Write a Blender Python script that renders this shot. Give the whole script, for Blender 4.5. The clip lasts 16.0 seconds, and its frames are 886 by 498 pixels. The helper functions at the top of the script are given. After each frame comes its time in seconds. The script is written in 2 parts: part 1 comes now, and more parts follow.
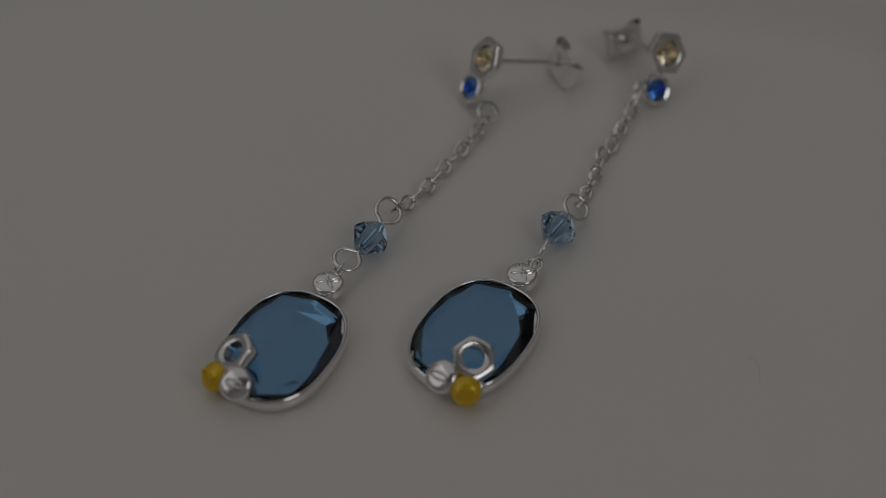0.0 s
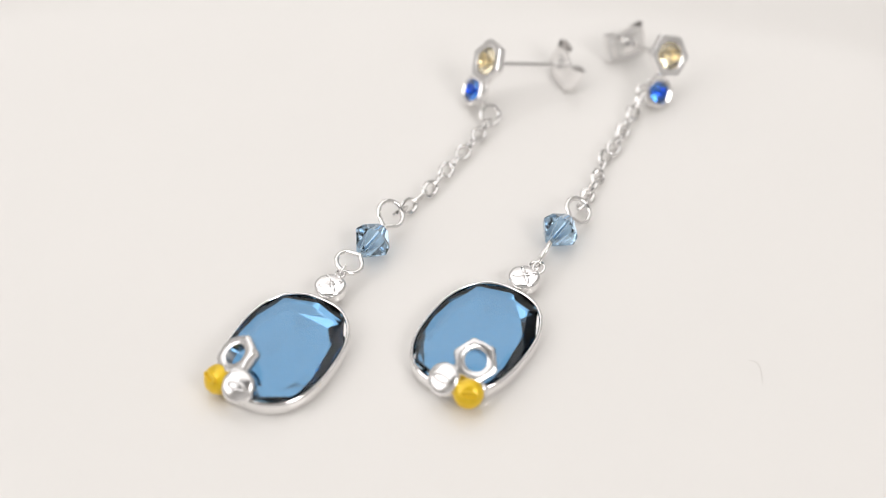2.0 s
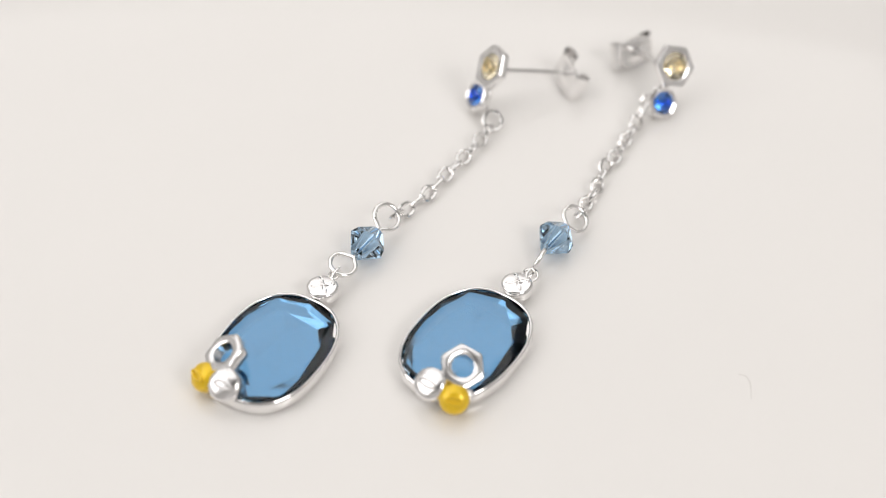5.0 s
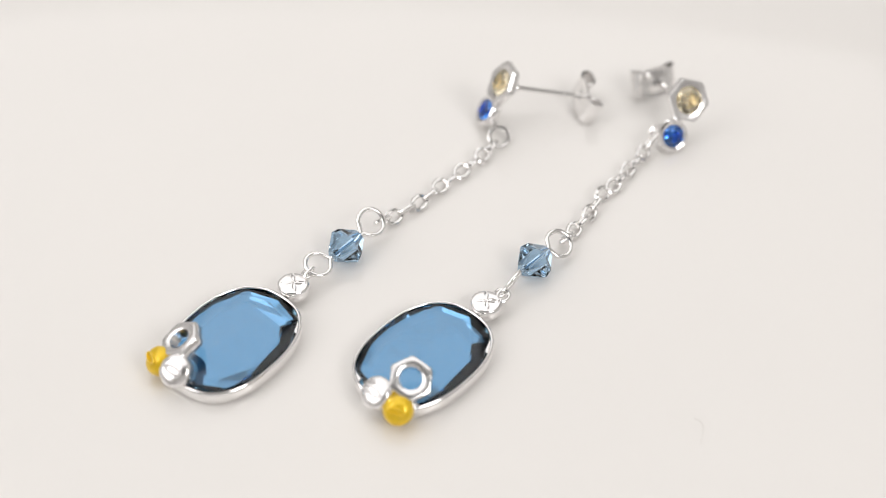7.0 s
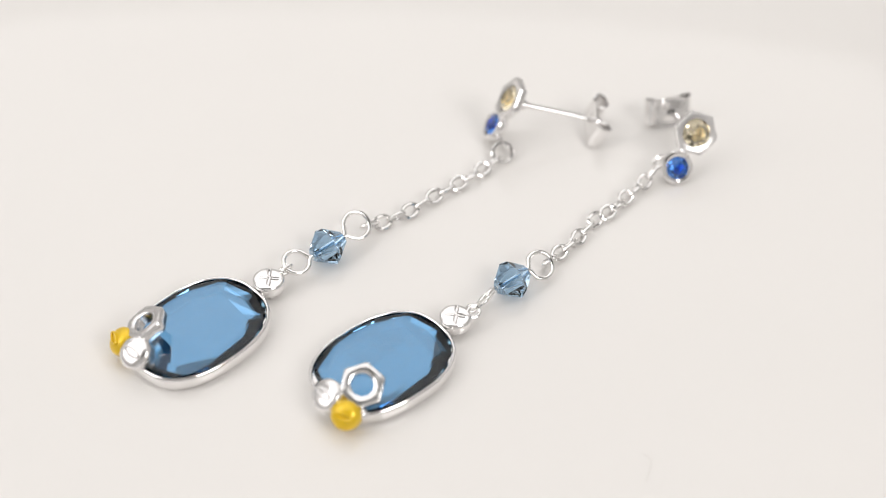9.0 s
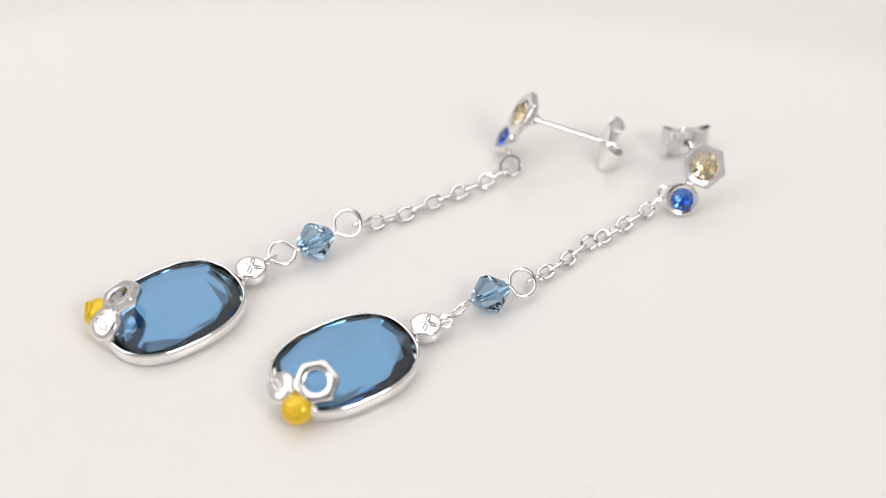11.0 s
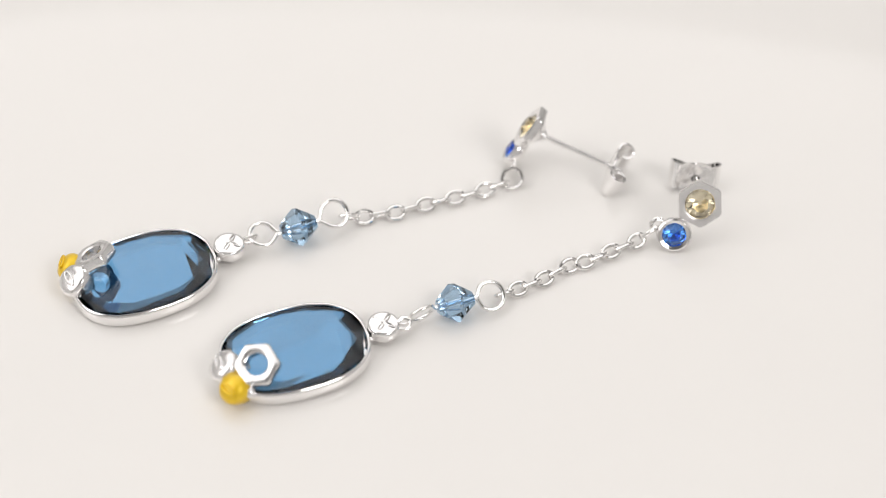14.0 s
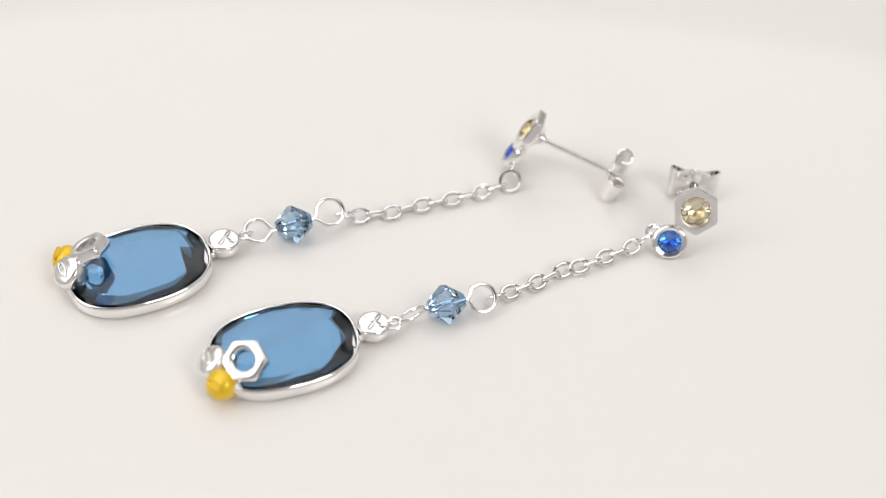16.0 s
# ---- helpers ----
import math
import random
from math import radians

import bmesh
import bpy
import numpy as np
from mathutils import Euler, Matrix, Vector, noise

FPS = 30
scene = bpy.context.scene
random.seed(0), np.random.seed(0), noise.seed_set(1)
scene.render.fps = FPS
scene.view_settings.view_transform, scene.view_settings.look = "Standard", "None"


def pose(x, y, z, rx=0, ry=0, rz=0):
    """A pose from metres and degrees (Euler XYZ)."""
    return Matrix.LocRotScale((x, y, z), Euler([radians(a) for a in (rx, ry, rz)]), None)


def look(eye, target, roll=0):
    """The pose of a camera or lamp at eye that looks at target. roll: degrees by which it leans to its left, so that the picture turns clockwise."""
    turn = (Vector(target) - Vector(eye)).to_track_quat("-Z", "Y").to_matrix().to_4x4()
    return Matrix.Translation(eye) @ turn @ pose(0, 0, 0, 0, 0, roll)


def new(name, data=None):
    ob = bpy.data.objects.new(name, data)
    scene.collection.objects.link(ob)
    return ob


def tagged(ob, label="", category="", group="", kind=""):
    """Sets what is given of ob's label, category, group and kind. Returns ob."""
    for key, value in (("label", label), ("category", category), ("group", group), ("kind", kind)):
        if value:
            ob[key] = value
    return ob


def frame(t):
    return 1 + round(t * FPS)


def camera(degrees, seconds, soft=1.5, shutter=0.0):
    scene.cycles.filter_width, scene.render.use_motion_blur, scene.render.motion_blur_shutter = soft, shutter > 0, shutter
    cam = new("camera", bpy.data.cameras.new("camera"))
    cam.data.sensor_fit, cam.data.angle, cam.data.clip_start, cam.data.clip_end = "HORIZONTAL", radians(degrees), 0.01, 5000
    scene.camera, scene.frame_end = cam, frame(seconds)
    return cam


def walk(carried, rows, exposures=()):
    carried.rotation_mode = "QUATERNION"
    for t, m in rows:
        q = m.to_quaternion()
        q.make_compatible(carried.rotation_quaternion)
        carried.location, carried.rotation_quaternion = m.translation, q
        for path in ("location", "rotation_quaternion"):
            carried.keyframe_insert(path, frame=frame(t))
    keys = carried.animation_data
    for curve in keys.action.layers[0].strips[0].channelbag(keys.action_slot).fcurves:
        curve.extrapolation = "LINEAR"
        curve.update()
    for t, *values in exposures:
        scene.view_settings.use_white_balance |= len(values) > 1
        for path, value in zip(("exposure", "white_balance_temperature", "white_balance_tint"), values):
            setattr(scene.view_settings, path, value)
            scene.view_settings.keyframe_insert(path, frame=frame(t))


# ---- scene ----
# ---- camera: on a stand, with slight settling of its tilt and turn ----
cam = camera(26.08, 16.0, soft=0.9)
cam.data.dof.use_dof = True
cam.data.dof.focus_distance = 0.2325
cam.data.dof.aperture_fstop = 13.0
EYE = (0.0, -0.18250, 0.17091)
ROLL = Matrix.Rotation(radians(0.136), 4, "Z")


def view(up, turn):
    return pose(*EYE, 44.267 + up, 0, -2.555 + turn) @ ROLL


walk(cam, [
    (0.0, view(-0.279, -0.281)), (1.0, view(-0.257, -0.255)), (1.6, view(-0.215, -0.205)), (2.0, view(-0.200, -0.193)),
    (3.0, view(-0.194, -0.193)), (4.0, view(-0.168, -0.187)), (5.2, view(-0.105, -0.172)), (6.5, view(-0.027, -0.160)),
    (7.0, view(0.018, -0.176)), (7.5, view(0.050, -0.190)), (8.0, view(0.087, -0.193)), (8.5, view(0.122, -0.186)),
    (9.0, view(0.143, -0.165)), (10.2, view(0.165, -0.010)), (11.3, view(0.162, 0.145)), (12.0, view(0.134, 0.198)),
    (12.5, view(0.115, 0.222)), (13.0, view(0.102, 0.254)), (13.5, view(0.080, 0.284)), (14.0, view(0.047, 0.293)),
    (14.5, view(0.020, 0.281)), (15.0, view(0.006, 0.262)), (15.5, view(0.012, 0.258)), (16.0, view(0.037, 0.260)),
], exposures=[(0.0, -2.6), (0.25, -2.15), (0.5, -1.77), (1.0, -1.12), (1.5, -0.47), (1.8, -0.1), (2.0, 0.05), (2.6, 0.02), (3.5, 0.0),
              (7.0, 0.03), (12.0, 0.07), (16.0, 0.06)])

# turn of the display stand, degrees
TURN = [(0.0, 0.0), (1.5, 0.06), (3.5, 0.08), (4.0, -0.02), (4.2, -0.2), (4.6, -0.9), (5.3, -3.4), (6.5, -8.47), (7.0, -10.62), (7.5, -12.52),
        (8.0, -14.40), (8.5, -16.24), (9.0, -18.40), (10.1, -23.1), (11.3, -28.0), (11.5, -28.85), (12.0, -31.02), (12.5, -32.93),
        (13.0, -34.86), (13.5, -36.05), (14.0, -37.39), (14.5, -38.60), (15.0, -39.33), (15.5, -39.45), (16.0, -39.49)]

# ---- light: a studio with a soft lamp at the side and one overhead ----
world = bpy.data.worlds.new("studio_air")
world.use_nodes = True
world.node_tree.nodes["Background"].inputs[0].default_value = (1.0, 0.97, 0.93, 1)
world.node_tree.nodes["Background"].inputs[1].default_value = 0.05
scene.world = world


def soft_lamp(name, at, to, size, power, color):
    data = bpy.data.lights.new(name, "AREA")
    data.shape, data.size, data.energy, data.color = "SQUARE", size, power, color
    ob = new(name, data)
    ob.matrix_world = look(at, to)
    return ob


soft_lamp("front_lamp", (0.66, -0.74, 0.86), (0, 0, 0), 0.50, 4.9, (1.0, 0.970, 0.952))
soft_lamp("overhead_lamp", (-0.12, 0.48, 1.24), (0, 0, 0), 2.10, 14.6, (1.0, 0.975, 0.960))
soft_lamp("left_lamp", (-1.05, -0.25, 0.85), (0, 0, 0), 1.00, 5.4, (1.0, 0.975, 0.960))


# ---- materials ----
def material(name, color, rough=0.4, metal=0.0, grain=0.0, scale=800.0, bump=0.0, bump_scale=1500.0, coat=0.0,
             glass=0.0, ior=1.5, spec=0.5, smudge=0.0):
    m = bpy.data.materials.new(name)
    m.use_nodes = True
    nt = m.node_tree
    b = nt.nodes["Principled BSDF"]
    b.inputs["Base Color"].default_value = (*color, 1)
    b.inputs["Roughness"].default_value = rough
    b.inputs["Metallic"].default_value = metal
    b.inputs["IOR"].default_value = ior
    b.inputs["Transmission Weight"].default_value = glass
    b.inputs["Coat Weight"].default_value = coat
    b.inputs["Specular IOR Level"].default_value = spec
    co = nt.nodes.new("ShaderNodeTexCoord")
    if grain:
        n = nt.nodes.new("ShaderNodeTexNoise")
        n.inputs["Scale"].default_value, n.inputs["Detail"].default_value = scale, 4
        nt.links.new(co.outputs["Object"], n.inputs["Vector"])
        mx = nt.nodes.new("ShaderNodeMix")
        mx.data_type = "RGBA"
        mx.inputs["A"].default_value = (*[c * (1 - grain) for c in color], 1)
        mx.inputs["B"].default_value = (*[min(1, c * (1 + grain)) for c in color], 1)
        nt.links.new(n.outputs["Fac"], mx.inputs["Factor"])
        nt.links.new(mx.outputs["Result"], b.inputs["Base Color"])
    if smudge:
        n = nt.nodes.new("ShaderNodeTexNoise")
        n.inputs["Scale"].default_value, n.inputs["Detail"].default_value = scale * 0.3, 3
        nt.links.new(co.outputs["Object"], n.inputs["Vector"])
        r = nt.nodes.new("ShaderNodeMapRange")
        r.inputs["To Min"].default_value, r.inputs["To Max"].default_value = max(0.0, rough - smudge), rough + smudge
        nt.links.new(n.outputs["Fac"], r.inputs["Value"])
        nt.links.new(r.outputs["Result"], b.inputs["Roughness"])
    if bump:
        n = nt.nodes.new("ShaderNodeTexNoise")
        n.inputs["Scale"].default_value, n.inputs["Detail"].default_value = bump_scale, 3
        nt.links.new(co.outputs["Object"], n.inputs["Vector"])
        k = nt.nodes.new("ShaderNodeBump")
        k.inputs["Strength"].default_value, k.inputs["Distance"].default_value = bump, 0.0002
        nt.links.new(n.outputs["Fac"], k.inputs["Height"])
        nt.links.new(k.outputs["Normal"], b.inputs["Normal"])
    return m


BOARD = material("white_gloss_acrylic", (0.82, 0.80, 0.775), 0.035, grain=0.02, scale=14, smudge=0.02, bump=0.01, bump_scale=60)
SILVER = material("polished_rhodium", (0.93, 0.92, 0.915), 0.11, metal=1.0, grain=0.03, scale=900, smudge=0.05, bump=0.06, bump_scale=900)
SATIN = material("satin_silver", (0.92, 0.91, 0.905), 0.20, metal=1.0, grain=0.04, scale=1100, smudge=0.06, bump=0.12, bump_scale=1300)
WIRE = material("silver_wire", (0.93, 0.92, 0.91), 0.10, metal=1.0, smudge=0.04, scale=1500, bump=0.05, bump_scale=1800)
FOIL = material("blue_mirror_foil", (0.265, 0.475, 0.65), 0.03, metal=0.98)
YELLOW = material("yellow_enamel", (0.89, 0.57, 0.015), 0.28, metal=0.30, grain=0.18, scale=1200, coat=0.4, bump=0.25, bump_scale=1400)
DENIM = material("denim_blue_crystal", (0.46, 0.59, 0.72), 0.0, glass=1.0, ior=1.56)
BEAD = material("pale_blue_crystal", (0.43, 0.62, 0.81), 0.0, glass=1.0, ior=1.50)
SAPPHIRE = material("sapphire_crystal", (0.09, 0.32, 0.95), 0.0, glass=1.0, ior=1.56)
CHAMPAGNE = material("champagne_crystal", (0.98, 0.88, 0.64), 0.0, glass=1.0, ior=1.56)
LINT = material("grey_lint", (0.62, 0.60, 0.57), 0.9, grain=0.15, scale=900)
PAINT = material("pale_wall_paint", (0.80, 0.79, 0.78), 0.7, grain=0.04, scale=6, bump=0.1, bump_scale=200)
CEIL = material("grey_ceiling_paint", (0.30, 0.295, 0.29), 0.8, grain=0.03, scale=5)
SURFACE = material("grey_laminate", (0.42, 0.415, 0.405), 0.45, grain=0.08, scale=18, smudge=0.08)

# ---- mesh helpers; jewellery is drawn in millimetres on the stand's top ----
MM = 0.001
ORG = Vector((0, 0, 0))


def part(name, bm, mat, parent, label="", smooth=True):
    me = bpy.data.meshes.new(name)
    bmesh.ops.recalc_face_normals(bm, faces=bm.faces[:])
    for v in bm.verts:
        v.co = (v.co - ORG) * MM
    for f in bm.faces:
        f.smooth = smooth
    bm.to_mesh(me)
    bm.free()
    me.materials.append(mat)
    if smooth:
        me.set_sharp_from_angle(angle=radians(38))
    ob = new(name, me)
    ob.parent = parent
    if label:
        tagged(ob, label)
    return ob


def basis(n, x=None):
    """Two directions square to n."""
    n = Vector(n).normalized()
    x = Vector(x) if x is not None else (Vector((0, 0, 1)) if abs(n.z) < 0.9 else Vector((1, 0, 0)))
    e = (x - n * x.dot(n)).normalized()
    return n, e, n.cross(e)


def loft(bm, rings, closed=False, cap=(False, False)):
    vs = [[bm.verts.new(p) for p in r] for r in rings]
    k = len(vs[0])
    pairs = list(zip(vs, vs[1:])) + ([(vs[-1], vs[0])] if closed else [])
    for a, b in pairs:
        for i in range(k):
            bm.faces.new((a[i], a[(i + 1) % k], b[(i + 1) % k], b[i]))
    if cap[0]:
        bm.faces.new(vs[0])
    if cap[1]:
        bm.faces.new(vs[-1])
    return vs


def lathe(bm, c, n, prof, seg=32, x=None, turn=0.0, cap=(True, True)):
    """Rings of radius r at height h along n."""
    c = Vector(c)
    n, e, f = basis(n, x)
    rings = []
    for r, h in prof:
        rings.append([c + n * h + (e * math.cos(a) + f * math.sin(a)) * r
                      for a in [radians(turn) + i * math.tau / seg for i in range(seg)]])
    return loft(bm, rings, cap=cap)


def sweep(bm, pts, r, closed=False, seg=10, flat=1.0):
    """A round wire along pts; flat thins it along the running normal."""
    pts = [Vector(p) for p in pts]
    k = len(pts)
    tang = []
    for i in range(k):
        a = pts[i - 1] if (closed or i) else pts[i]
        b = pts[(i + 1) % k] if (closed or i < k - 1) else pts[i]
        tang.append((b - a).normalized())
    up = basis(tang[0])[1]
    rings = []
    for p, t in zip(pts, tang):
        up = (up - t * up.dot(t)).normalized()
        s = t.cross(up)
        rings.append([p + up * (r * flat * math.cos(a)) + s * (r * math.sin(a)) for a in [j * math.tau / seg for j in range(seg)]])
    loft(bm, rings, closed=closed, cap=(not closed, not closed))


def oval(c, n, x, a, b, k=36, p=2.0):
    """Points of an oval of half-lengths a along x and b across it, in the plane square to n."""
    c = Vector(c)
    n, e, f = basis(n, x)
    out = []
    for i in range(k):
        t = i * math.tau / k
        cx, cy = math.cos(t), math.sin(t)
        out.append(c + e * (a * math.copysign(abs(cx) ** (2 / p), cx)) + f * (b * math.copysign(abs(cy) ** (2 / p), cy)))
    return out


def teardrop(start, centre, n, r, k=40):
    """A wire eye: out of start, round the centre, back to start."""
    s, c = Vector(start), Vector(centre)
    ax = (c - s).normalized()
    n = (Vector(n) - ax * Vector(n).dot(ax)).normalized()
    side = n.cross(ax)
    pts = []
    for i in range(k + 1):
        a = radians(-136 + 272 * i / k)
        pts.append(c + ax * (r * math.cos(a)) + side * (r * math.sin(a)))
    return [s - ax * 0.3 - side * 0.1, s + ax * 0.25 - side * 0.16] + pts + [s + ax * 0.25 + side * 0.16, s - ax * 0.3 + side * 0.1]


# ---- room ----
def slab(name, x0, x1, y0, y1, z0, z1, mat, label, kind="structure", category=""):
    me = bpy.data.meshes.new(name)
    bm = bmesh.new()
    for v in bmesh.ops.create_cube(bm, size=1)["verts"]:
        v.co = Vector(((x0 + x1) / 2 + v.co.x * (x1 - x0), (y0 + y1) / 2 + v.co.y * (y1 - y0), (z0 + z1) / 2 + v.co.z * (z1 - z0)))
    bm.to_mesh(me)
    bm.free()
    me.materials.append(mat)
    return tagged(new(name, me), label, category, kind=kind)


slab("floor", -1.5, 1.5, -1.5, 1.5, -0.15, -0.05, SURFACE, "plain pale grey laminate studio surface")
slab("ceiling", -1.5, 1.5, -1.5, 1.5, 1.78, 1.88, CEIL, "plain grey painted studio ceiling")
slab("wall_north", -1.5, 1.5, 1.4, 1.5, -0.05, 1.78, PAINT, "plain off-white painted studio wall")
slab("wall_south", -1.5, 1.5, -1.5, -1.4, -0.05, 1.78, PAINT, "plain off-white painted studio wall")
slab("wall_east", 1.4, 1.5, -1.4, 1.4, -0.05, 1.78, PAINT, "plain off-white painted studio wall")
slab("wall_west", -1.5, -1.4, -1.4, 1.4, -0.05, 1.78, PAINT, "plain off-white painted studio wall")


def display_stand():
    """A round white board that turns on a low foot."""
    st = new("display_stand")
    st.location = (0, 0, -0.05)
    tagged(st, "round glossy white rotating display stand on a table", "turntable")
    bm = bmesh.new()
    lathe(bm, (0, 0, 50), (0, 0, 1), [(176, -12), (179, -11), (180, -9), (180, -3), (179, -1), (177, 0)], 128)
    part("top_plate", bm, BOARD, st)
    bm = bmesh.new()
    lathe(bm, (0, 0, 0), (0, 0, 1), [(110, 0), (112, 2), (112, 30), (108, 38)], 64)
    part("foot", bm, BOARD, st)
    return st


STAND = display_stand()


# ---- the pair of earrings ----
def superoval(a, b, k, p=2.45):
    """Even-angled points of a cushion-shaped oval."""
    out = []
    for i in range(k):
        t = i * math.tau / k
        c, s = math.cos(t), math.sin(t)
        r = (abs(c / a) ** p + abs(s / b) ** p) ** (-1 / p)
        out.append((r * c, r * s))
    return out


def screw_head(name, parent, mat, face, n, r, depth, slot_dir, label, dome=0.35):
    """A domed screw head with a slot; face is the middle of its top."""
    n = Vector(n).normalized()
    bm = bmesh.new()
    lathe(bm, face, n, [(r * 0.8, -depth), (r * 0.93, -depth * 0.9), (r, -depth * 0.55), (r * 0.99, -dome * 1.5), (r * 0.93, -dome * 0.95),
                        (r * 0.8, -dome * 0.5), (r * 0.6, -dome * 0.18), (r * 0.35, 0.0)], 40)
    head = part(name, bm, mat, parent, label)
    bm = bmesh.new()
    d = basis(n, slot_dir)[1]
    c = Vector(face) + n * 0.05
    sweep(bm, oval(c, n, d, r * 0.55, r * 0.20, 28), 0.16, closed=True, seg=8)
    part("slot", bm, mat, head)
    return head


def pendant(top, c, heading, side):
    """The cushion-cut stone in its setting with its screw-like ornaments. side: +1 or -1 mirrors it."""
    th = radians(heading)
    U, V = Vector((math.cos(th), math.sin(th), 0)), Vector((-math.sin(th), math.cos(th), 0)) * side
    Zv = Vector((0, 0, 1))
    C = Vector((c[0], c[1], 0))

    def at(u, v, z=0.0):
        return C + U * u + V * v + Zv * z

    # setting: a pressed tray with a rolled rim
    bm = bmesh.new()
    A, B = 9.00, 6.74
    rings = []
    for off, z in [(0.85, 0.0), (0.50, 0.05), (0.24, 0.22), (0.07, 0.55), (0.0, 1.0), (0.0, 1.55), (0.03, 1.88), (0.12, 2.07), (0.26, 2.16), (0.36, 2.14),
                   (0.45, 2.05), (0.48, 1.9), (0.52, 0.30)]:
        ring = []
        for i, (x, y) in enumerate(superoval(A - off, B - off, 112)):
            w = noise.noise(Vector((x * 0.5, y * 0.5 * side, z * 0.4 + side * 7)))
            ring.append(at(x + w * 0.035 * (x / 9), y + w * 0.035 * (y / 7), z + (w * 0.05 if z > 1.3 else 0)))
        rings.append(ring)
    loft(bm, rings, cap=(True, True))
    bezel = part("bezel", bm, SILVER, top)

    # stone: narrow steep crown round a broad, slightly broken table; stepped foiled back
    bm = bmesh.new()
    K = 12
    a, b = 8.52, 6.26
    girdle = superoval(a, b, K)
    low = [at(x * 0.995, y * 0.995, 1.70) for x, y in girdle]
    mid = [at(x, y, 2.02 + (0.08 if i % 2 else 0.0)) for i, (x, y) in enumerate(girdle)]
    slide = [0.0, 0.35, -0.2, 0.15, 0.3, -0.25, 0.1, 0.3, -0.3, 0.2, -0.15, 0.25]
    top_ring = [at(x + 0.5 * d * (-1 if y > 0 else 1), y + 0.3 * d, 2.50 + 0.05 * d) for (x, y), d in zip(superoval(a * 0.80, b * 0.77, K, 3.2), slide)]
    steps = [at(x * 0.94, y * 0.935, 1.42) if y * side < -1 or x > 7.5 else at(x * 0.975, y * 0.97, 1.06) for x, y in girdle]
    # the flat back is an uneven rectangle, cut the same way on both stones
    flat = [(5.6, 1.4), (6.0, 4.2), (3.0, 5.4), (0.0, 5.85), (-3.0, 5.4), (-6.3, 4.0), (-7.6, -0.3), (-5.5, -4.4), (-2.4, -4.8), (0.6, -4.6),
            (3.2, -4.3), (5.2, -2.9)]
    bot_ring = [at(x, y * side, 0.95) for x, y in (flat if side > 0 else [(x, y) for x, y in [flat[0]] + flat[:0:-1]])]

    vb, vs, vl, vm, vt = loft(bm, [bot_ring, steps, low, mid, top_ring])
    # the table is broken by a low ridge along the stone
    ridge = [bm.verts.new(at(2.8, 0.4, 2.66)), bm.verts.new(at(-2.6, -0.4, 2.67))]
    for i in range(K):
        j = (i + 1) % K
        x = ((vt[i].co + vt[j].co) / 2 - C).dot(U)
        bm.faces.new((vt[i], vt[j], ridge[0 if x > 0 else 1]))
    for i in (K // 4, 3 * K // 4):
        bm.faces.new((vt[i], ridge[0], ridge[1]))
    bm.faces.new(vb)
    bm.normal_update()
    bmesh.ops.recalc_face_normals(bm, faces=bm.faces[:])
    for f in bm.faces:
        f.material_index = 1 if f.normal.z < 0.25 else 0
    stone = part("stone", bm, DENIM, top, "faceted denim-blue cushion-cut crystal", smooth=False)
    stone.data.materials.append(FOIL)

    # hexagonal nut lying on the end of the stone
    out = (-U * 0.62 - V * 0.78)
    n = (Zv + out * 0.58).normalized()
    f = at(-5.4, -3.2, 4.8)
    bm = bmesh.new()
    nn, e, g = basis(n, U)
    R0, R1, T = 2.80, 1.34, 1.5
    rings = []
    for rr, h, hexed in [(R0 * 0.96, -T, 1), (R0, -T + 0.15, 1), (R0, -0.32, 1), (R0 * 0.93, -0.05, 0.75), (R0 * 0.80, 0.03, 0.45),
                         (R1 + 0.22, 0.0, 0), (R1, -0.14, 0), (R1 * 0.97, -T, 0)]:
        ring = []
        for i in range(48):
            t = i * math.tau / 48
            hx = math.cos(math.pi / 6) / math.cos(((t + 0.3) % (math.pi / 3)) - math.pi / 6)
            rad = rr * (hexed * hx + (1 - hexed) * 0.95)
            if hexed == 0:
                rad = rr
            ring.append(f + nn * h + e * (rad * math.cos(t)) + g * (rad * math.sin(t)))
        rings.append(ring)
    loft(bm, rings, closed=True)
    part("hex_nut", bm, SATIN, top)
    # post between nut and tray rim
    n_w = (Zv - U * 0.75 + V * 0.12).normalized()
    screw_head("screw_head", top, SATIN, at(-9.1 - 0.15 * side, -0.87, 4.0), n_w, 1.97, 2.7, V, "polished silver slotted screw head")
    n_y = (Zv * 0.8 - U * 0.75 - V * 0.45).normalized()
    screw_head("yellow_screw_head", top, YELLOW, at(-9.05 - 0.25 * side, -4.55, 3.35), n_y, 1.80, 3.2, V - U * 0.4, "yellow enamelled slotted screw head", dome=0.75)
    # solder beads that join the ornaments to the tray
    for u, v, z, r in [(-6.8, -4.9, 2.2, 0.75), (-8.2, -2.7, 2.1, 0.8), (-6.3, -1.7, 2.9, 0.5), (9.25, 0.75, 0.9, 0.45), (9.25, -0.7, 0.9, 0.45)]:
        bm = bmesh.new()
        bmesh.ops.create_icosphere(bm, subdivisions=2, radius=r, matrix=Matrix.Translation(at(u, v, z)))
        part("solder_bead", bm, SILVER, top)
    # button with a cross at the chain end
    f = at(11.1, 0.0, 2.4)
    nb = (Zv + U * 0.10).normalized()
    bm = bmesh.new()
    r = 2.0
    lathe(bm, f, nb, [(r * 0.35, -2.3), (r * 0.7, -2.05), (r * 0.93, -1.65), (r, -1.2), (r, -0.62), (r * 0.985, -0.34), (r * 0.94, -0.14), (r * 0.86, -0.03), (r * 0.74, 0.0), (r * 0.3, 0.01)], 44)
    button = part("button", bm, SILVER, top)
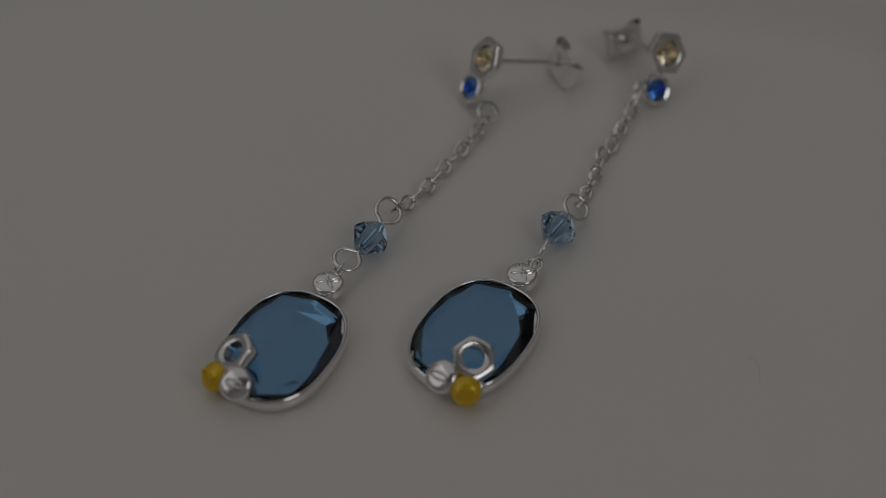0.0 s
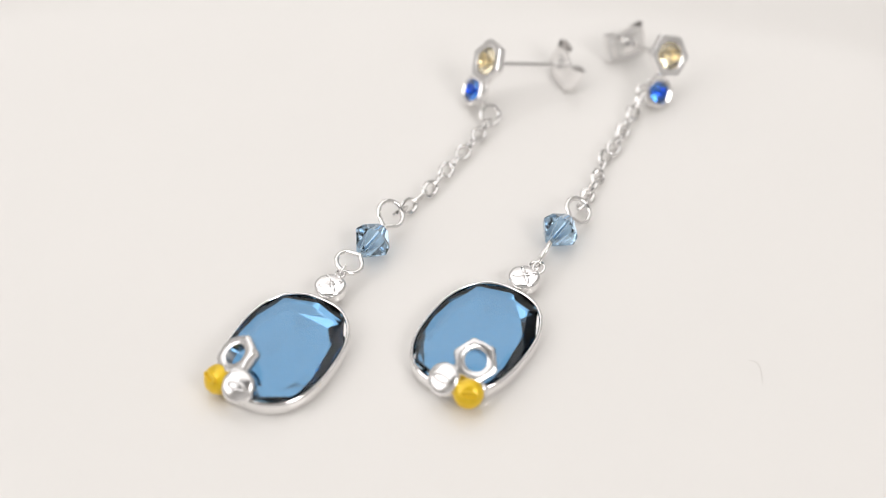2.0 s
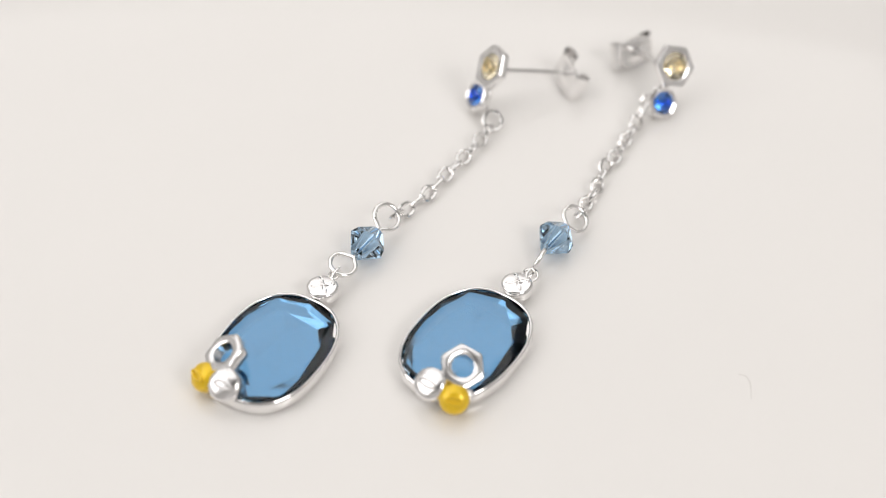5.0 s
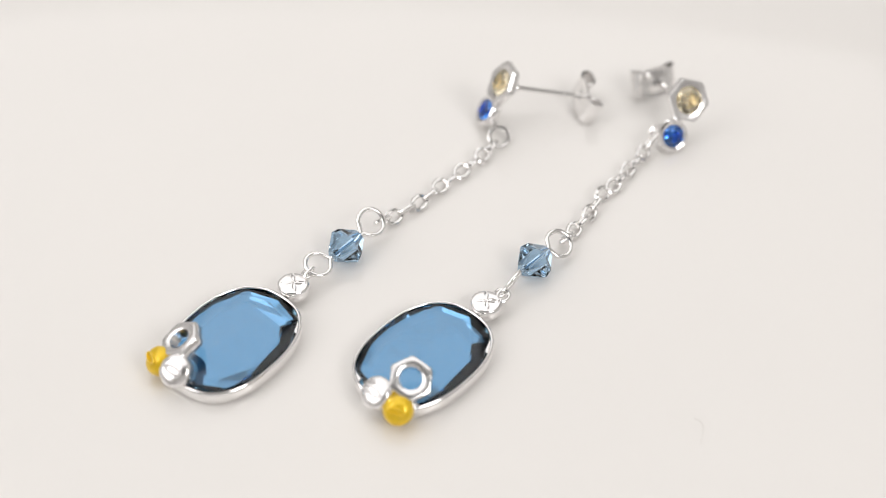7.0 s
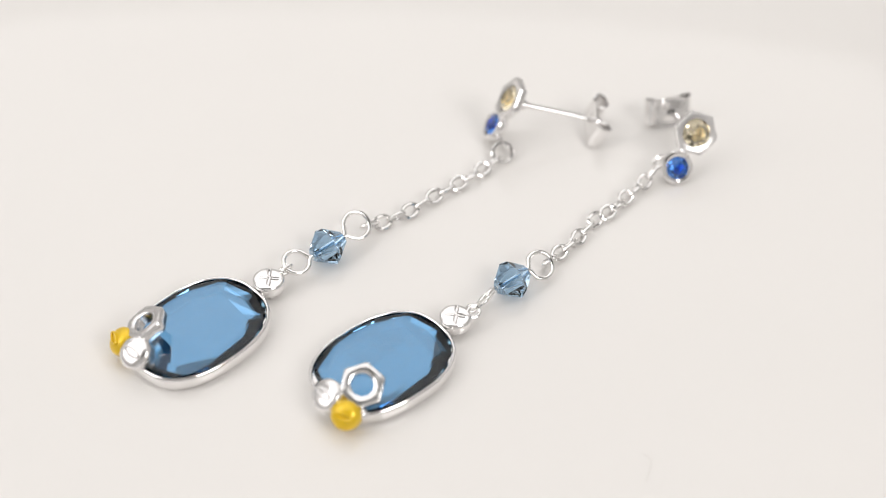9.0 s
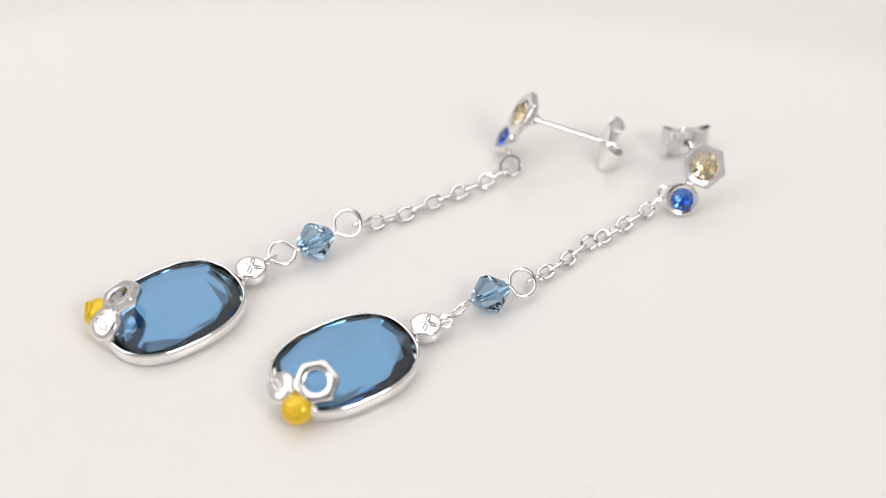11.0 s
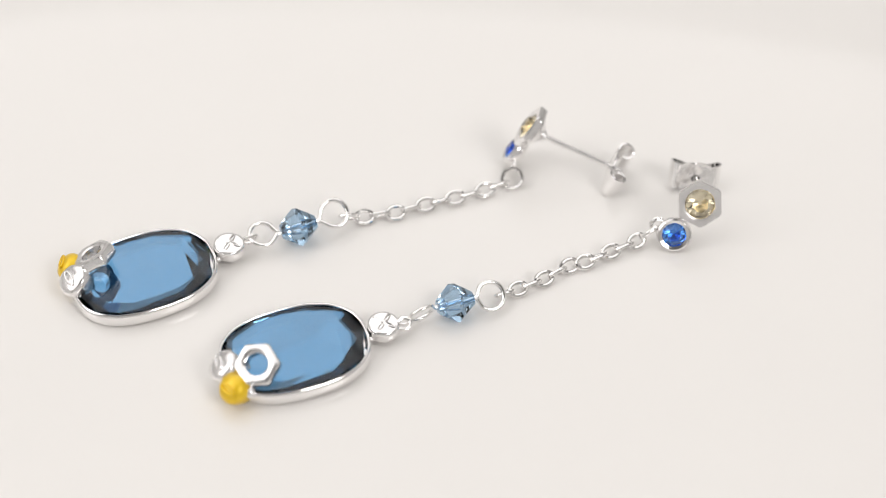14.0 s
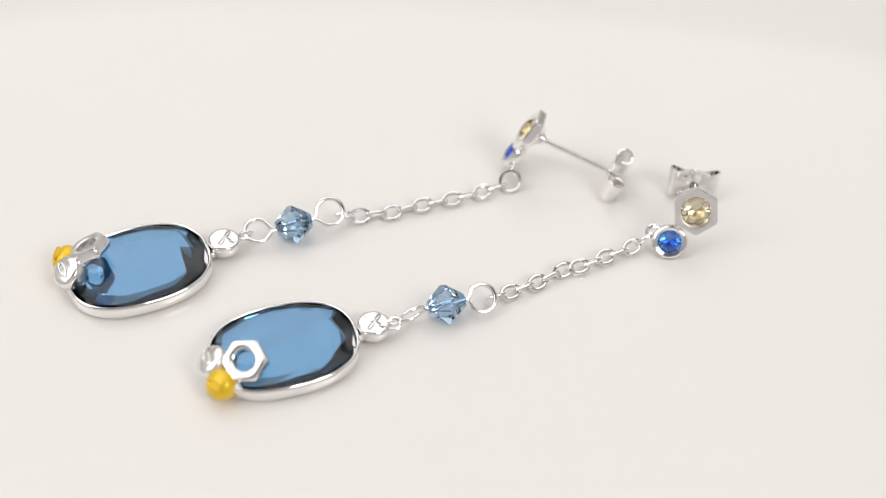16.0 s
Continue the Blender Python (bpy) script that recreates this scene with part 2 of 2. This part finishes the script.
    for k in range(4):
        d = Matrix.Rotation(radians(45 + 90 * k), 3, "Z") @ U
        bm = bmesh.new()
        sweep(bm, oval(f + d * 0.80 + nb * 0.03, nb, d, 0.68, 0.2, 20), 0.10, closed=True, seg=6)
        part("cross_arm", bm, SILVER, button)
    return U, V, at


def bicone(top, c, ax):
    bm = bmesh.new()
    ax = Vector(ax).normalized()
    seg = 6
    n, e, f = basis(ax)
    c = Vector(c)

    def ring(r, h, turn):
        return [c + n * h + (e * math.cos(a) + f * math.sin(a)) * r for a in [radians(turn) + i * math.tau / seg for i in range(seg)]]
    rings = [ring(0.86, -2.28, 0), ring(2.46, -0.2, 0), ring(2.46, 0.2, 30), ring(0.86, 2.28, 30)]
    vs = [[bm.verts.new(p) for p in r] for r in rings]
    bore = [[bm.verts.new(p) for p in ring(0.36, h, t)] for h, t in ((-2.28, 0), (2.28, 30))]
    for i in range(seg):
        j = (i + 1) % seg
        bm.faces.new((vs[0][i], vs[0][j], vs[1][j], vs[1][i]))
        bm.faces.new((vs[1][i], vs[1][j], vs[2][i]))
        bm.faces.new((vs[1][j], vs[2][j], vs[2][i]))
        bm.faces.new((vs[2][i], vs[2][j], vs[3][j], vs[3][i]))
        bm.faces.new((vs[0][i], vs[0][j], bore[0][j], bore[0][i]))
        bm.faces.new((vs[3][i], vs[3][j], bore[1][j], bore[1][i]))
        bm.faces.new((bore[0][i], bore[0][j], bore[1][i]))
        bm.faces.new((bore[0][j], bore[1][j], bore[1][i]))
    part("bicone_bead", bm, BEAD, top, "faceted pale blue crystal bicone bead", smooth=False)
    bm = bmesh.new()
    sweep(bm, [c - ax * 2.8, c - ax, c + ax, c + ax * 2.8], 0.24)
    part("bead_wire", bm, WIRE, top)


def link(top, name, c, ax, n, a=1.46, b=1.06, r=0.27):
    bm = bmesh.new()
    sweep(bm, oval(c, n, ax, a - r, b - r, 28), r, closed=True, seg=8)
    return part(name, bm, WIRE, top)


def gem(top, name, c, n, r, mat, label):
    bm = bmesh.new()
    n, e, f = basis(n)
    c = Vector(c)

    def ring(rr, h, k, turn):
        return [bm.verts.new(c + n * h + (e * math.cos(a) + f * math.sin(a)) * rr) for a in [radians(turn) + i * math.tau / k for i in range(k)]]
    t, g = ring(r * 0.56, 0.36 * r, 8, 22.5), ring(r, 0, 16, 0)
    low, tip = ring(r, -0.1 * r, 16, 0), bm.verts.new(c - n * 0.8 * r)
    bm.faces.new(t)
    for i in range(8):
        bm.faces.new((t[i], g[2 * i], g[2 * i + 1]))
        bm.faces.new((t[i], g[2 * i + 1], g[(2 * i + 2) % 16]))
        bm.faces.new((t[i], t[(i + 1) % 8], g[(2 * i + 2) % 16]))
        bm.faces.new((low[2 * i], low[(2 * i + 2) % 16], low[2 * i + 1]))
        bm.faces.new((low[2 * i], low[(2 * i + 2) % 16], tip))
    for i in range(16):
        bm.faces.new((g[i], g[(i + 1) % 16], low[(i + 1) % 16], low[i]))
    return part(name, bm, mat, top, label, smooth=False)


def stud(top, hexc, n, down, reach):
    """Hexagonal ear stud with its post, a round setting below it, and a butterfly back."""
    n, d, s = basis(n, down)
    H = Vector(hexc)
    # hexagonal cup
    bm = bmesh.new()
    rings = []
    for rr, h, hexed in [(0.5, -2.4, 0), (0.85, -2.3, 0.2), (2.2, -1.5, 0.8), (2.95, -1.15, 1), (3.08, -0.95, 1), (3.08, -0.22, 1), (2.98, -0.02, 1), (2.45, 0.0, 0.6), (1.86, -0.12, 0), (1.80, -0.35, 0), (0.6, -1.5, 0)]:
        ring = []
        for i in range(48):
            t = i * math.tau / 48
            hx = math.cos(math.pi / 6) / math.cos(((t + math.pi / 6 - 0.17) % (math.pi / 3)) - math.pi / 6)
            rad = rr * (hexed * hx + (1 - hexed) * 1.0)
            ring.append(H + n * h + d * (rad * math.cos(t)) + s * (rad * math.sin(t)))
        rings.append(ring)
    loft(bm, rings, cap=(True, True))
    part("hex_setting", bm, SATIN, top)
    gem(top, "stud_stone", H - n * 0.24, n, 1.80, CHAMPAGNE, "faceted champagne-coloured round crystal")
    # round setting with the blue stone
    Bc = H + d * reach - n * 0.75
    bm = bmesh.new()
    lathe(bm, Bc, n, [(1.1, -1.75), (1.7, -1.5), (2.1, -0.9), (2.2, -0.3), (2.1, 0.0), (1.85, 0.12), (1.5, 0.0), (1.42, -0.3), (0.5, -1.3)], 40)
    part("round_setting", bm, SILVER, top)
    gem(top, "blue_stone", Bc - n * 0.12, n, 1.43, SAPPHIRE, "faceted sapphire-blue round crystal")
    bm = bmesh.new()
    sweep(bm, [H + d * 2.2 - n * 1.3, H + d * (reach - 1.6) - n * 1.5], 0.6)
    part("bridge", bm, SILVER, top)
    return n, d, s, H, Bc


def post_and_back(top, H, n, clutch, spin, flip):
    bm = bmesh.new()
    c = Vector(clutch)
    a = (c - (H - n * 2.3)).normalized()
    sweep(bm, [H - n * 2.2, H - n * 2.2 + a * 0.5, c, c + a * 1.2, c + a * 1.45], 0.37, seg=14)
    part("post", bm, WIRE, top)
    bm = bmesh.new()
    lathe(bm, H - n * 2.35 + a * 0.25, a, [(0.45, -0.3), (0.72, -0.2), (0.78, 0.0), (0.7, 0.22), (0.42, 0.32)], 24)
    part("post_collar", bm, SILVER, top)
    # butterfly back: a dished plate and two broad ends curled back to the post
    nn, e, f = basis(-a * flip, spin)
    c = c + a * (1.2 if flip < 0 else 0.0)
    bm = bmesh.new()
    rings = []
    for sc, h in [(0.16, -0.05), (0.22, 0.22), (0.5, 0.10), (0.85, 0.04), (1.0, 0.08), (1.0, -0.08), (0.85, -0.14), (0.5, -0.18), (0.16, -0.22)]:
        rings.append([p + nn * h for p in oval(c, nn, e, 2.5 * sc, 2.1 * sc, 36, 2.6)])
    loft(bm, rings, closed=True)
    back = part("earring_back", bm, SILVER, top, "silver butterfly earring back")
    for sg in (-1, 1):
        bm = bmesh.new()
        rings = []
        mid = c - nn * 1.15 + e * (sg * 2.1)
        for i in range(30):
            t = i / 29
            ang = radians(100 - 300 * t)
            d = e * sg * math.cos(ang) + nn * math.sin(ang)
            p = mid + d * (1.15 * (1 - 0.38 * t))
            w = 1.6 + 0.35 * math.sin(math.pi * min(1.0, t * 1.6)) - 0.45 * t
            o = d * 0.13
            rings.append([p - f * w - o, p + f * w - o, p + f * w + o, p - f * w + o])
        loft(bm, rings, cap=(True, True))
        part("wing", bm, SILVER, back)


def chain(top, pts, flats, side):
    """Links along pts; flat ones and links on edge take turns as flats tells."""
    pts = [Vector(p) for p in pts]
    for i, p in enumerate(pts):
        a = pts[max(0, i - 1)]
        b = pts[min(len(pts) - 1, i + 1)]
        ax = (b - a).normalized()
        right = ax.cross(Vector((0, 0, 1))).normalized()
        tilt = radians(38 + 9 * math.sin(i * 2.7 + side))
        n = Vector((0, 0, 1)) * math.cos(tilt) + right * math.sin(tilt)
        if not flats[i]:
            n = ax.cross(n)
        link(top, "chain_link", p, ax, n)


def earring(name_label, base, spec):
    global ORG
    ORG = Vector(base)
    top = new("earring")
    top.location = ORG * MM
    tagged(top, name_label, "earring", "pair of earrings")
    U, V, at = pendant(top, spec["centre"], spec["heading"], spec["side"])
    # ring on the button, bead with its wire eyes
    bic = Vector(spec["bead"])
    eye, loop_ = Vector(spec["eye"]), Vector(spec["loop"])
    ax = (loop_ - eye).normalized()
    bicone(top, bic, ax)
    bm = bmesh.new()
    sweep(bm, teardrop(bic - ax * 2.6, eye, spec["eye_n"], 1.6), 0.30)
    part("wire_eye", bm, WIRE, top)
    bm = bmesh.new()
    sweep(bm, teardrop(bic + ax * 2.6, loop_, spec["loop_n"], 1.7), 0.30)
    part("wire_eye", bm, WIRE, top)
    j = Vector(spec["jump"])
    jd = (eye - at(13.2, 0, 1.9)).normalized()
    link(top, "jump_ring", j, jd, jd.cross(Vector(spec["eye_n"])), 1.05, 0.85, 0.2)
    link(top, "button_ring", at(13.55, 0, 1.8), U, Vector((0, 0, 1)), 0.85, 0.75, 0.2)
    chain(top, spec["links"], spec["flats"], spec["side"])
    n, d, s, H, Bc = stud(top, spec["hex"], spec["n"], spec["down"], spec["reach"])
    post_and_back(top, H, n, spec["clutch"], spec["spin"], spec["flip"])
    r = Vector(spec["ring"])
    link(top, "connector_ring", r, spec["ring_ax"], spec["ring_n"], spec["ring_r"], spec["ring_r"] * 0.95, 0.26)
    bm = bmesh.new()
    sweep(bm, [Bc + (r - Bc).normalized() * 1.9 - n * 0.6, r.lerp(Bc, 0.35)], 0.3)
    part("setting_lug", bm, SILVER, top)
    return top


def between(flats, gaps):
    """Centres of all links: the flat ones, with links on edge between those that gaps marks."""
    pts, kind = [], []
    for i, p in enumerate(flats):
        if i and gaps[i - 1]:
            a = flats[i - 1]
            pts.append(tuple((a[k] + p[k]) / 2 for k in range(3)))
            kind.append(False)
        pts.append(p)
        kind.append(True)
    return pts, kind


LEFT_LINKS = [(3.95, -10.4, 0.9), (6.73, -7.45, 0.92), (8.95, -4.05, 0.88), (11.3, -0.85, 0.86), (13.55, 2.55, 0.86)]
lp, lk = between(LEFT_LINKS, [1, 1, 1, 1])
lp, lk = [(2.75, -11.9, 1.5)] + lp + [(14.5, 4.35, 0.9)], [False] + lk + [False]
RIGHT_LINKS = [(26.67, -9.45, 0.8), (28.35, -6.2, 0.88), (29.67, -2.5, 0.82), (30.92, -0.87, 0.86), (32.55, 2.45, 0.86), (34.25, 5.75, 1.0)]
rp, rk = between(RIGHT_LINKS, [1, 1, 0, 1, 1])
rp, rk = [(25.85, -11.25, 1.1)] + rp + [(35.1, 7.2, 1.8)], [False] + rk + [False]


def lint_fibre(pts):
    """A short curled fibre lying on the board."""
    global ORG
    ORG = Vector(pts[0])
    bm = bmesh.new()
    sweep(bm, pts, 0.022, seg=6)
    ob = part("lint_fibre", bm, LINT, None)
    ob.location = ORG * MM
    return tagged(ob, "tiny pale grey lint fibre lying on the white board", "lint")


EARRINGS = []
BASES = [(-11.5, -34.4, 0.0), (11.1, -33.5, 0.0)]
EARRINGS.append(earring("silver drop earring with blue stone, its stud propped on its post", BASES[0], dict(
    centre=(-11.54, -34.37), heading=60.2, side=-1, bead=(-0.89, -17.53, 2.15), eye=(-3.72, -21.15, 2.2), loop=(1.57, -13.45, 2.65),
    eye_n=(0.25, -0.15, 0.95), loop_n=(0.48, -0.32, 0.82), jump=(-4.6, -22.45, 2.0), links=lp, flats=lk,
    hex=(14.8, 10.1, 7.1), n=(-0.80, -0.27, 0.55), down=(-2.41, -0.94, -3.94), reach=4.7, clutch=(25.3, 13.95, 2.6), spin=(-0.42, 0.78, 0.16), flip=1,
    ring=(15.3, 6.2, 1.0), ring_ax=(0.3, 1, 0.2), ring_n=(0.3, -0.5, 0.8), ring_r=1.6)))
EARRINGS.append(earring("silver drop earring with blue stone, its stud facing upward", BASES[1], dict(
    centre=(11.12, -33.5), heading=55.2, side=1, bead=(22.41, -16.75, 2.1), eye=(20.15, -20.5, 2.1), loop=(25.08, -13.2, 1.9),
    eye_n=(-0.80, 0.48, 0.36), loop_n=(0.48, -0.30, 0.82), jump=(19.3, -23.0, 2.0), links=rp, flats=rk,
    hex=(39.6, 11.35, 5.95), n=(0.45, -0.70, 0.55), down=(-1.28, -3.45, -3.48), reach=5.05, clutch=(35.1, 18.6, 2.4), spin=(0.8, 0.6, -0.1), flip=1,
    ring=(35.5, 8.4, 2.5), ring_ax=(0.7, 0.6, 0.5), ring_n=(0.7, -0.6, 0.2), ring_r=1.1)))


LINT_PTS = [(43.0, -37.2, 0.05), (43.8, -37.4, 0.05), (44.2, -38.25, 0.05), (44.2, -39.5, 0.05), (44.0, -40.8, 0.05)]
LINT_OB = lint_fibre(LINT_PTS)


def motions():
    """The stand turns and carries both earrings round its axis."""
    for ob, b in zip(EARRINGS + [STAND, LINT_OB], BASES + [(0, 0, -50.0), LINT_PTS[0]]):
        rows = []
        for t, a in TURN:
            x, y = b[0] * MM, b[1] * MM
            c, s = math.cos(radians(a)), math.sin(radians(a))
            rows.append((t, pose(c * x - s * y, s * x + c * y, b[2] * MM, 0, 0, a)))
        walk(ob, rows)


motions()
